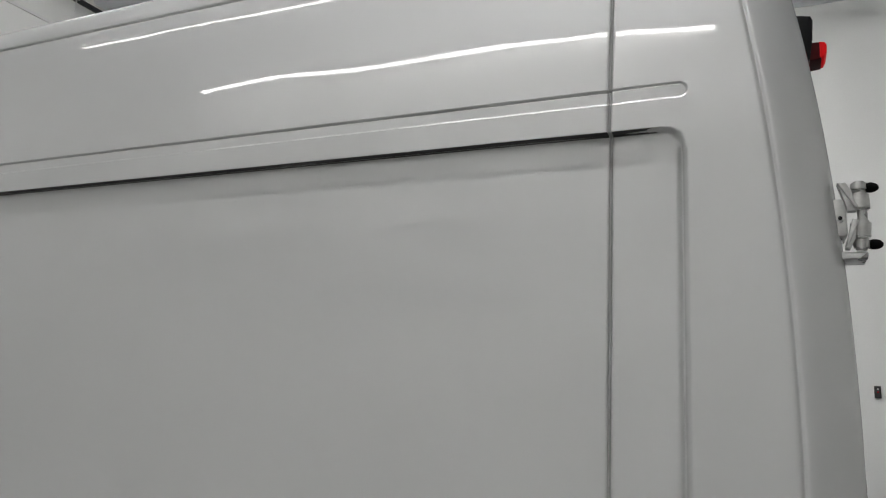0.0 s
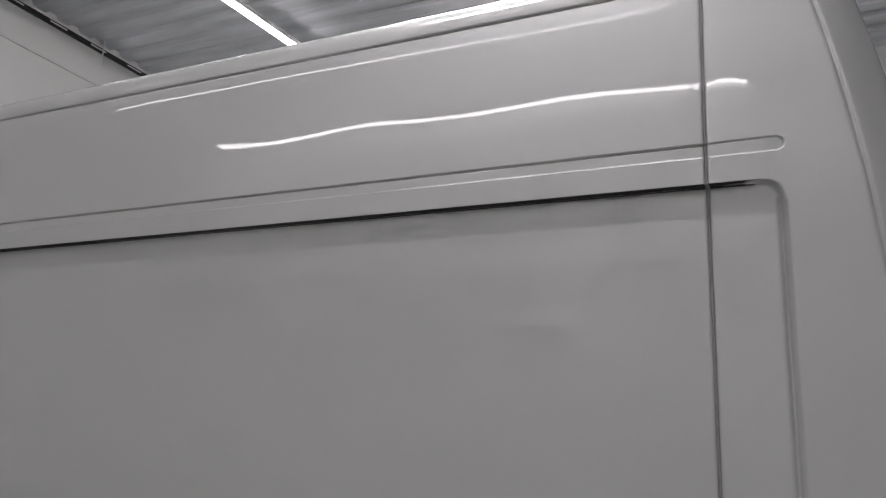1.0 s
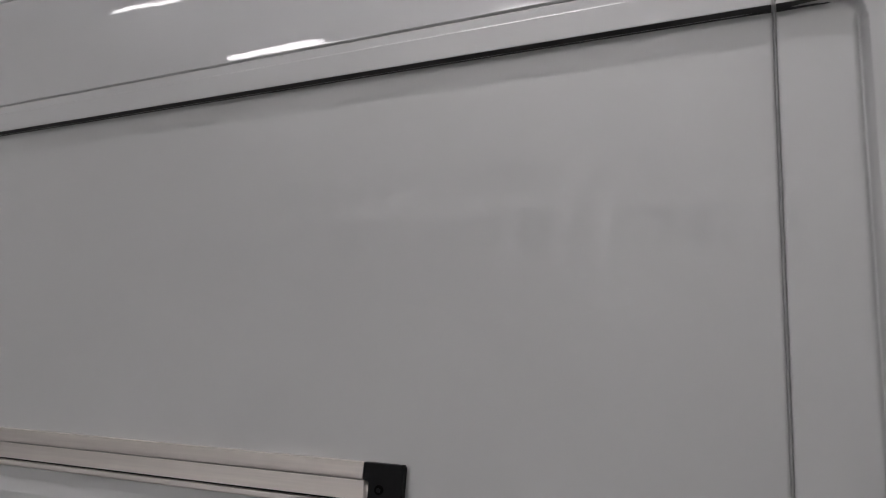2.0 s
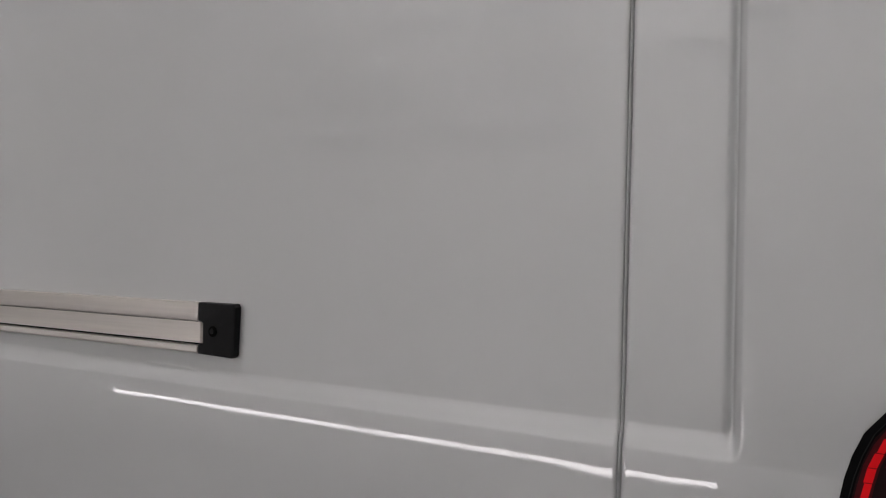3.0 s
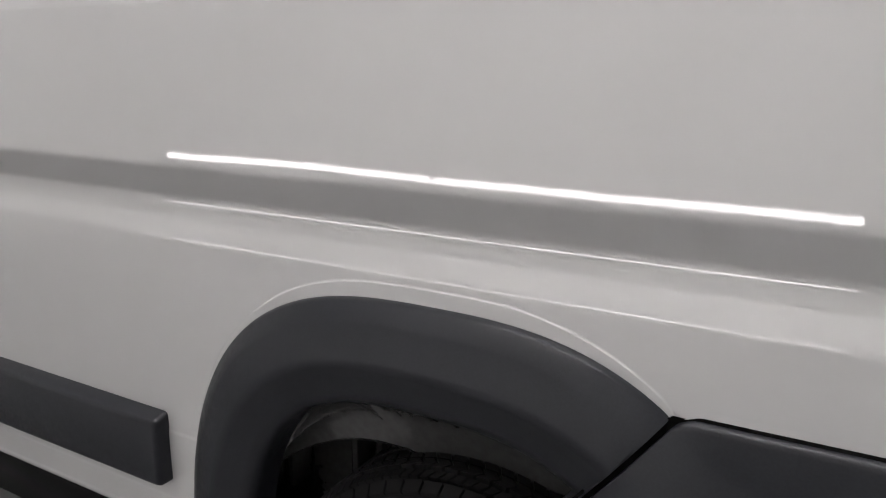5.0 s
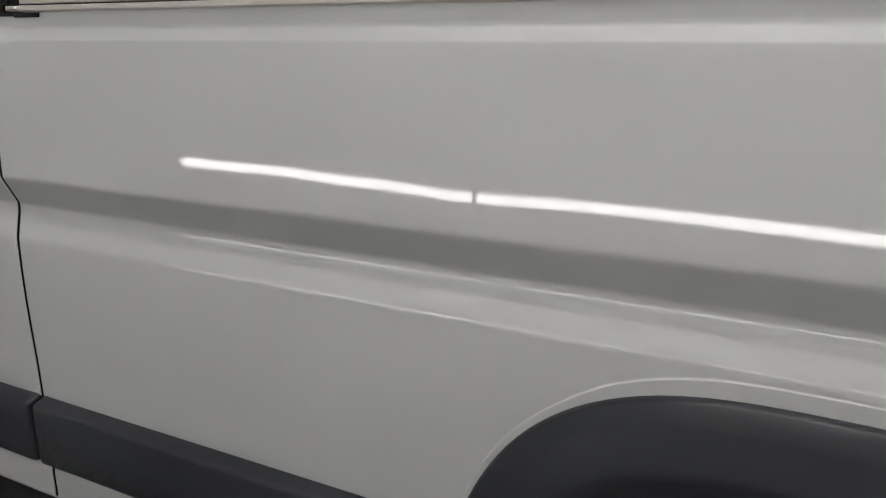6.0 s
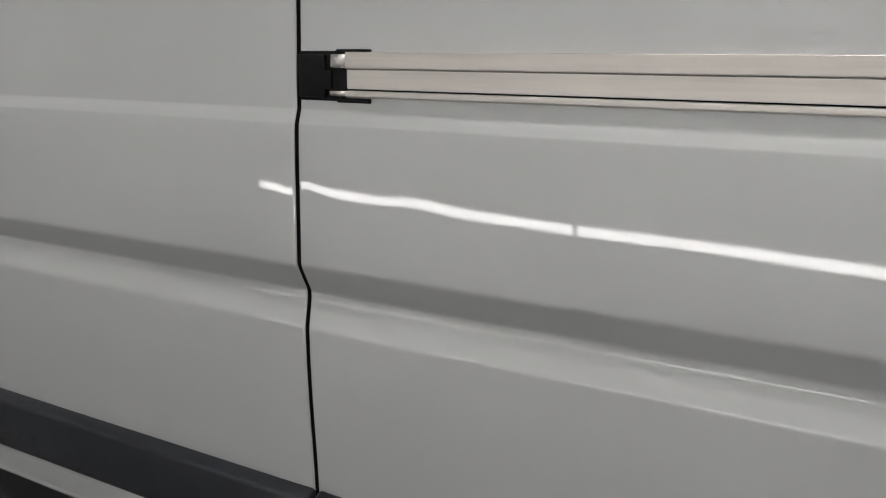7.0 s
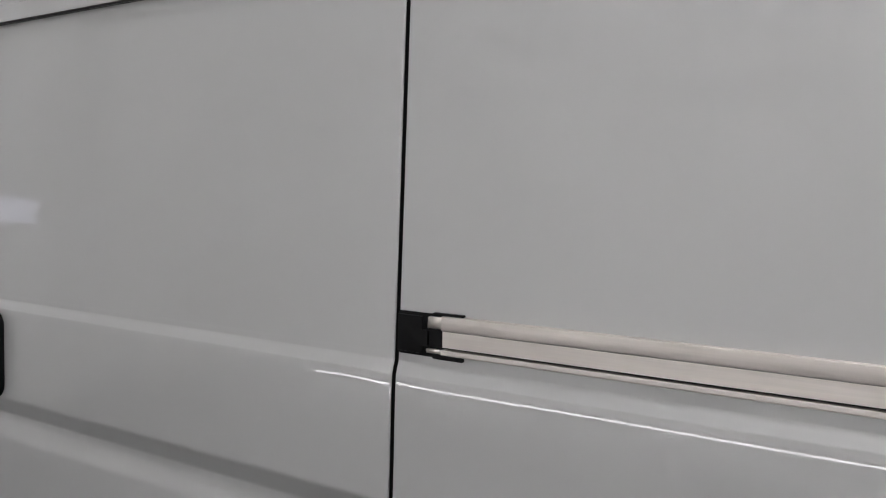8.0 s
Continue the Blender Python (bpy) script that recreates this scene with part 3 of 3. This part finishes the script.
# ---- wheel housing and wheel ----
rows = []
for k in range(33):
    u = -1 + 2 * k / 32
    rows.append([(*arch_point(u, h, t)[:1], y, arch_point(u, h, t)[1]) for y, h, t in ((0.03, 0.338, 0.748), (0.08, 0.373, 0.783), (0.20, 0.440, 0.803), (0.34, 0.470, 0.803))])
liner = part("wheel_liner", sheet(rows), LINER, van, "black ribbed wheel housing liner")
part("liner_back", box(-0.54, 0.40, 0.34, 0.36, 0.34, 0.84), LINER, liner)
rows = []
for k in range(61):
    q = k / 60
    xt, zt = arch_point(-0.62 + 1.05 * q, 0.338, 0.750)
    xb = -0.455 + 0.60 * q
    zb = 0.615 - 1.75 * min(0.0, xb + 0.19) ** 2
    row = []
    for j in range(25):
        v = j / 24
        bulge = 0.016 * math.sin(math.pi * v) - 0.0024 * math.exp(-((v - 0.12 - 0.75 * (q - 0.30) / 0.18) / 0.035) ** 2) * ease((q - 0.28) / 0.04)
        row.append((xt + (xb - xt) * v, 0.035 + 0.065 * v + bulge, zt + (zb - zt) * v + 0.4 * bulge))
    # rolled lower edge
    row += [(xb, 0.104, zb - 0.003), (xb, 0.110, zb - 0.002), (xb, 0.130, zb + 0.008)]
    rows.append(row)
part("liner_lip", sheet(rows), LINER, liner, "dark glossy inner lip of the liner")
for x in (-0.497, -0.345, -0.292, -0.205, -0.165):
    part("liner_rib", box(x, x + 0.014, 0.20, 0.338, 0.36, 0.70, 0.003), LINER, liner, angle=40)
part("liner_pocket", box(-0.470, -0.362, 0.235, 0.338, 0.36, 0.66, 0.010), LINER, liner, angle=40)


def wheel(parent, y0, side):
    """Wheel with its tread blocks; its hub at x = -0.03."""
    R, wd = 0.352, 0.225
    wh = new("wheel")
    wh.parent = parent
    wh.location = (-0.034, y0, 0.352 + Z_F)
    prof = [(0.21, 0.03), (0.235, 0.018), (0.28, 0.010), (0.31, 0.016), (0.330, 0.026), (0.342, 0.038), (0.347, 0.052), (0.348, 0.112), (0.347, 0.180), (0.342, 0.199), (0.325, 0.215), (0.29, 0.225), (0.21, 0.205)]
    rows = []
    for k in range(72):
        a = 2 * math.pi * k / 72
        rows.append([(r * math.cos(a), side * y, r * math.sin(a)) for r, y in prof])
    part("tyre", sheet(rows, wrap=True), TYRE, wh)
    # tread: five rings of chevron blocks with grooves between them
    bm = bmesh.new()
    for ring, (ya, yb) in enumerate(((0.036, 0.058), (0.062, 0.094), (0.099, 0.126), (0.131, 0.163), (0.169, 0.203))):
        count = 88
        for k in range(count):
            a = 2 * math.pi * (k + 0.31 * ring) / count
            da = 2 * math.pi / count * 0.40
            sk = 0.013 * (1 if ring % 2 else -1)
            ym = (ya + yb) / 2
            block = []
            for r in (0.338, R):
                for yy, aa in ((ya, a - da - sk), (ym, a - da + sk), (yb, a - da - sk), (yb, a + da - sk), (ym, a + da + sk), (ya, a + da - sk)):
                    block.append(bm.verts.new((r * math.cos(aa), side * yy, r * math.sin(aa))))
            bm.faces.new(block[6:])
            for i in range(6):
                bm.faces.new((block[i], block[(i + 1) % 6], block[6 + (i + 1) % 6], block[6 + i]))
    bmesh.ops.recalc_face_normals(bm, faces=bm.faces)
    tread = part("tread", bm, TREAD, wh, smooth=False)
    tread["kind"] = "stuff"
    bm = bmesh.new()
    for k in range(64):
        a0 = 2 * math.pi * k / 64
        for r0, ya, r1, yb, turn, wide in ((0.349, 0.034, 0.342, 0.026, 0.030, 0.040), (0.349, 0.034, 0.342, 0.026, 0.030, -0.036), (0.338, 0.0235, 0.322, 0.0165, 0.022, 0.086)):
            b0 = a0 + (0.049 if wide < 0 else 0.0)
            b1 = b0 + abs(wide)
            quad = []
            for lift in (-0.006, 0.0):
                for r, yy, aa in ((r0, ya, b0), (r1, yb, b0 + turn), (r1, yb, b1 + turn), (r0, ya, b1)):
                    quad.append(bm.verts.new(((r + lift) * math.cos(aa), side * (yy - 0.004 - lift * 0.3), (r + lift) * math.sin(aa))))
            for f in ((4, 5, 6, 7), (0, 1, 5, 4), (1, 2, 6, 5), (2, 3, 7, 6), (3, 0, 4, 7)):
                bm.faces.new([quad[i] for i in f])
    bmesh.ops.recalc_face_normals(bm, faces=bm.faces)
    shoulder = part("tyre_shoulder", bm, TYRE, wh, smooth=False)
    shoulder["kind"] = "stuff"
    rows = []
    for k in range(48):
        a = 2 * math.pi * k / 48
        rows.append([(r * math.cos(a), side * y, r * math.sin(a)) for r, y in ((0.215, 0.21), (0.205, 0.02), (0.19, 0.03), (0.17, 0.075), (0.10, 0.06), (0.06, 0.03), (0.02, 0.025))])
    part("rim", sheet(rows, wrap=True), RIMM, wh)
    return wh


wheel(van, 0.022, 1)
wheel(van, 2 * YC - 0.030, -1)

# ---- tail lamp ----
def lamp_left(z):
    return float(np.interp(z, [0.86, 0.95, 1.05, 1.12, 1.18, 1.225, 1.255, 1.28, 1.305, 1.325, 1.345], [0.788, 0.779, 0.7765, 0.7775, 0.780, 0.7835, 0.7875, 0.7935, 0.804, 0.820, 0.850]))


def lamp_skin(in0, in1, z0, z1, out, n=24, m=18, s_end=0.955):
    rows = []
    for k in range(n + 1):
        z = z0 + (z1 - z0) * k / n
        left = lamp_left(z) - 0.003
        a, b = left + in0, (left + in1 if in1 < 0.9 else s_end)
        rows.append([surf(a + (b - a) * j / m, z, out * ease(0.35 + j / m * 8) if in0 == 0 else out) for j in range(m + 1)])
    return sheet(rows)


lamp = part("tail_lamp", lamp_skin(0.0, 1.0, 0.87, 1.345, 0.006), BLACK, van, "tall red tail lamp in a black rim")
part("lens_rim", lamp_skin(0.0060, 0.0070, 0.88, 1.325, 0.0076, m=2), CAPM, lamp)
part("red_lens", lamp_skin(0.0085, 1.0, 0.89, 1.322, 0.0085), LENSDARK, lamp, "dark red ribbed lens")
part("red_lens_band", lamp_skin(0.0100, 0.0220, 0.90, 1.316, 0.0100, m=5), MAROON, lamp, "maroon lens band")
for k in range(32):
    z = 0.905 + 0.0125 * k
    part("lit_segment", lamp_skin(0.0135 + 0.0010 * (k % 3 == 1), 0.0200, z, z + 0.0119, 0.0112, n=2, m=3), LENSLIT if 2 < k < 17 else LENSMID, lamp, "glowing red lamp segment")
for k in range(15):
    z = 0.91 + 0.0265 * k
    part("lens_rib", lamp_skin(0.0250, 1.0, z, z + 0.0012, 0.0100, n=1), MAROON, lamp)

# ---- rear hinge ----
hx, hy, hz = 0.9155, 0.070, 1.8706
hinge = part("rear_door_hinge", cyl(0.0068, 0.098, pose(hx + 0.003, hy, hz), 24, 0.002), STEEL, van, "cast grey metal rear door hinge", angle=35)
for za, zb, r0, r1 in ((0.0365, 0.0520, 0.0118, 0.0105), (0.0080, 0.0350, 0.0143, 0.0128), (-0.0340, -0.0080, 0.0128, 0.0143), (-0.0510, -0.0360, 0.0105, 0.0118)):
    part("hinge_knuckle", cyl(r0, zb - za, pose(hx, hy, hz + (za + zb) / 2), 24, 0.003, r1), STEEL, hinge, angle=35)
for out, y0, y1 in (([(hx - 0.0290, hz + 0.0480), (hx - 0.0180, hz + 0.0500), (hx - 0.0100, hz + 0.0360), (hx - 0.0060, hz + 0.0060), (hx - 0.0160, hz + 0.0060)], -0.012, 0.002),
                    ([(hx - 0.0290, hz + 0.0480), (hx - 0.0255, hz + 0.0490), (hx - 0.0040, hz + 0.0130), (hx - 0.0060, hz + 0.0080)], -0.0165, -0.010),
                    ([(hx - 0.0110, hz - 0.0060), (hx - 0.0040, hz - 0.0060), (hx - 0.0080, hz - 0.0360), (hx - 0.0160, hz - 0.0510), (hx - 0.0230, hz - 0.0500)], -0.012, 0.002),
                    ([(hx - 0.0060, hz - 0.0080), (hx - 0.0020, hz - 0.0090), (hx - 0.0200, hz - 0.0500), (hx - 0.0230, hz - 0.0490)], -0.0165, -0.010)):
    part("hinge_arm", prism(out, hy + y0, hy + y1, 0.0015), STEEL, hinge, angle=35)
part("hinge_plate", box(hx - 0.0400, hx - 0.0175, hy - 0.004, hy + 0.06, hz - 0.0300, hz + 0.0270, 0.003), STEEL, hinge, angle=35)
part("hinge_plate", box(hx - 0.0300, hx + 0.0080, hy - 0.002, hy + 0.06, hz - 0.0640, hz - 0.0530, 0.003), STEEL, hinge, angle=35)
for dx, dz in ((0.0150, 0.0425), (0.0165, -0.0430)):
    part("hinge_stop", ball(0.0115, 0.0076, 0.0076, pose(hx + dx, hy, hz + dz)), BLACK, hinge, "black rubber stop", angle=40)
part("bolt", cyl(0.0055, 0.006, pose(hx - 0.0270, hy - 0.006, hz - 0.0040, 90), 16, 0.001), STEEL, hinge, angle=35)
part("bolt", cyl(0.0030, 0.006, pose(hx - 0.0270, hy - 0.008, hz - 0.0040, 90), 12), CAPM, hinge, angle=35)

for ob in (hinge, *hinge.children):
    ob.data.transform(Matrix.Translation((hx, hy, hz)) @ Matrix.Scale(0.885, 4) @ Matrix.Translation((-hx, -hy, -hz)))

# ---- high brake lamp on the back ----
brake = part("high_brake_lamp", prism([(0.840, 2.303), (0.884, 2.294), (0.887, 2.286), (0.885, 2.250), (0.880, 2.215), (0.873, 2.190), (0.840, 2.184)], 0.34, 0.42, 0.006), CAPM, van, "black high brake lamp housing", angle=35)
lens = part("red_lens", prism([(0.866, 2.247), (0.898, 2.245), (0.898, 2.214), (0.866, 2.210)], 0.345, 0.395, 0.004), MAROON, brake, "dark red lamp lens", angle=35)
part("lens_tip", prism([(0.8945, 2.2455), (0.9035, 2.2440), (0.9070, 2.2390), (0.9065, 2.2250), (0.9025, 2.2175), (0.8945, 2.2140)], 0.344, 0.396, 0.004), LENSMID, lens, "bright red lens tip", angle=35)

# ---- ceiling lights ----
def strip_light(m, length, label, group, rod, tube):
    """A linear lamp along its own x axis, shining down."""
    ob = tagged(new("linear_light"), label, "light", group)
    ob.matrix_basis = m
    half = length / 2
    part("lamp_body", box(-half, half, -0.045, 0.045, 0.024, 0.07, 0.004), HOUSING, ob)
    wide = 0.027 if tube is LOWTUBE else 0.022 if tube is HIGHTUBE else 0.042
    part("lamp_tube", box(-half + 0.004, half - 0.004, -wide, wide, -0.004, 0.024, 0.008), tube, ob, "glowing white lamp tube")
    part("end_cap", box(-half - 0.006, -half, -0.055, 0.055, -0.006, 0.072, 0.006), HOUSING, ob)
    part("end_cap", box(half, half + 0.006, -0.055, 0.055, -0.006, 0.072, 0.006), HOUSING, ob)
    for x in (-half * 0.7, half * 0.7):
        part("support_rod", box(x - 0.008, x + 0.008, -0.008, 0.008, 0.07, rod), DARK, ob)
    return ob


L = 2.645
first = strip_light(pose(-3.54, -4.12, 5.80, 0, 0, -3.4), L, "white linear lamp hanging under the steel deck", "ceiling lights", 0.21, TUBE)
copy_thing(first, pose(-0.885, -4.278, 5.80, 0, 0, -3.4))
dim = strip_light(pose(-3.85, -2.50, 5.80), L, "dim white linear lamp hanging under the steel deck", "dim ceiling lights", 0.21, HIGHTUBE)
copy_thing(dim, pose(-1.20, -2.50, 5.80))
for x, y in ((-4.15, 5.2), (-4.40, 2.56)):
    copy_thing(first, pose(x, y, 5.80, 0, 0, 84.5))
# unseen brighter lamps, added over and behind the van to fill the hall
fill = strip_light(pose(-0.20, -1.20, 5.80), L, "unseen bright fill lamp added under the steel deck", "bright ceiling lights", 0.21, FILLTUBE)
for y in (0.70, 1.70):
    copy_thing(fill, pose(-0.40, y, 5.80))
# two more ordinary lamps added out of view, hidden by the van
for x, y in ((1.2, 5.2), (-1.4, 2.56)):
    copy_thing(first, pose(x, y, 5.80, 0, 0, 90))
copy_thing(fill, pose(-1.40, 5.20, 5.80, 0, 0, 90))
# inspection lamps on low floor stands before the south wall
low = strip_light(pose(-2.94, -3.00, 0.615, 90, 0.5), 2.218, "white linear inspection lamp standing low before the wall", "floor lights", 0.10, LOWTUBE)
for x in (-0.9, 0.9):
    part("stand", box(x - 0.02, x + 0.02, Z_F - 0.61, -0.05, 0.075, 0.115, 0.004), WHITEP, low, "white metal lamp stand")
    part("stand_foot", box(x - 0.03, x + 0.03, Z_F - 0.61, Z_F - 0.59, -0.10, 0.25, 0.004), WHITEP, low)
copy_thing(low, pose(-0.70, -3.00, 0.595, 90, 0.5))

# ---- wall sign of plain bars ----
sign = tagged(new("wall_sign"), "grey raised sign of plain slanted bars on the white wall", "sign")


def bar(x0, z0, x1, z1, w):
    """A plain slanted bar lying on the wall."""
    part("sign_bar", prism([(x0 - w / 2, z0), (x0 + w / 2, z0), (x1 + w / 2, z1), (x1 - w / 2, z1)], Y_S + 0.001, Y_S + 0.025), SIGN, sign, smooth=False)


def sign_row(x0, x1, z0, h, widths, gap, w):
    total = sum(widths) + gap * (len(widths) - 1)
    k = (x1 - x0) / total
    x, lean = x0, 0.22 * h
    for i, n in enumerate(widths):
        a, b = x + w / 2, x + n * k - w / 2
        bar(a, z0, a + lean, z0 + h, w)
        if n > 0.6:
            bar(b, z0, b + lean, z0 + h, w)
            for z in ((z0, z0 + h - w * 0.8) if i % 3 == 0 else (z0,) if i % 3 == 1 else (z0 + h - w * 0.8,)):
                c = (a + b) / 2 + lean * (z - z0 + w * 0.4) / h
                bar(c, z, c, z + w * 0.8, b - a - w)
        x += (n + gap) * k


sign_row(-3.95, -0.35, 3.49, 0.21, [1, 1.1, 1.5, 1.5, 0.5, 1], 0.5, 0.075)
sign_row(-4.95, 0.30, 2.98, 0.28, [1.2, 1, 0.8, 1, 1.5, 1, 0.7, 0.5, 1, 1], 0.4, 0.08)
sign_row(-3.92, -0.90, 2.60, 0.18, [1, 1, 1.3, 1.3, 0.4, 0.9, 1, 1, 0.9, 1], 0.45, 0.05)

# ---- fittings on the far walls ----
track = tagged(part("cable_track", box(X_W + 0.001, X_W + 0.05, Y_S, Y_N, Z_C - 0.11, Z_C - 0.06, 0.004), DARK, angle=30), "black steel cable track along the wall head", "cable track")
tagged(part("wall_rail", box(X_W + 0.001, X_W + 0.02, Y_S, Y_N, Z_C - 0.52, Z_C - 0.49), HOUSING, smooth=False), "pale grey trim rail on the white wall", "trim", kind="structure")
tagged(part("wall_socket", box(1.76, 1.85, Y_N - 0.02, Y_N, 1.71, 1.80, 0.006), WHITEP, angle=30), "white plastic wall socket", "socket")
tagged(part("wall_switch", box(1.67, 1.73, Y_N - 0.03, Y_N, 1.69, 1.81, 0.006), DARK, angle=30), "black wall control with small buttons", "switch")
tagged(part("wall_screen", box(X_W, X_W + 0.03, -2.42, -1.78, 1.46, 1.65, 0.004), glow("screen_light", (0.85, 0.85, 1.0), 0.55), smooth=False), "pale glowing screen on the white wall", "screen")
tagged(part("downpipe", cyl(0.07, Z_C - 0.14 - Z_F, pose(X_W + 0.08, -2.88, (Z_C - 0.14 + Z_F) / 2), 20), SEAM, angle=40), "grey pipe down the white hall wall", "pipe")
tagged(part("track_hanger", cyl(0.008, 0.30, pose(X_W + 0.09, 4.55, Z_C - 0.13), 10), HOUSING), "small grey steel hanger beside the cable track", "hanger")
for y in (2.2, 2.75, 3.3, 3.85, 4.4, 4.95, 5.5):
    part("track_clip", box(X_W + 0.05, X_W + 0.058, y, y + 0.22, Z_C - 0.095, Z_C - 0.080), HOUSING, track, smooth=False)
part("button", cyl(0.008, 0.006, pose(1.70, Y_N - 0.032, 1.78, 90), 12), WHITEP, bpy.data.objects["wall_switch"])
part("button", cyl(0.008, 0.006, pose(1.70, Y_N - 0.032, 1.75, 90), 12), LENS, bpy.data.objects["wall_switch"])
chest = tagged(part("tool_chest", box(1.74, 2.70, 7.10, 7.66, Z_F + 0.06, 0.92, 0.01), DARK, angle=40), "black metal tool chest against the white wall", "tool chest")
for x in (1.86, 2.58):
    part("caster", cyl(0.03, 0.04, pose(x, 7.3, Z_F + 0.03, 0, 90), 16), BLACK, chest)
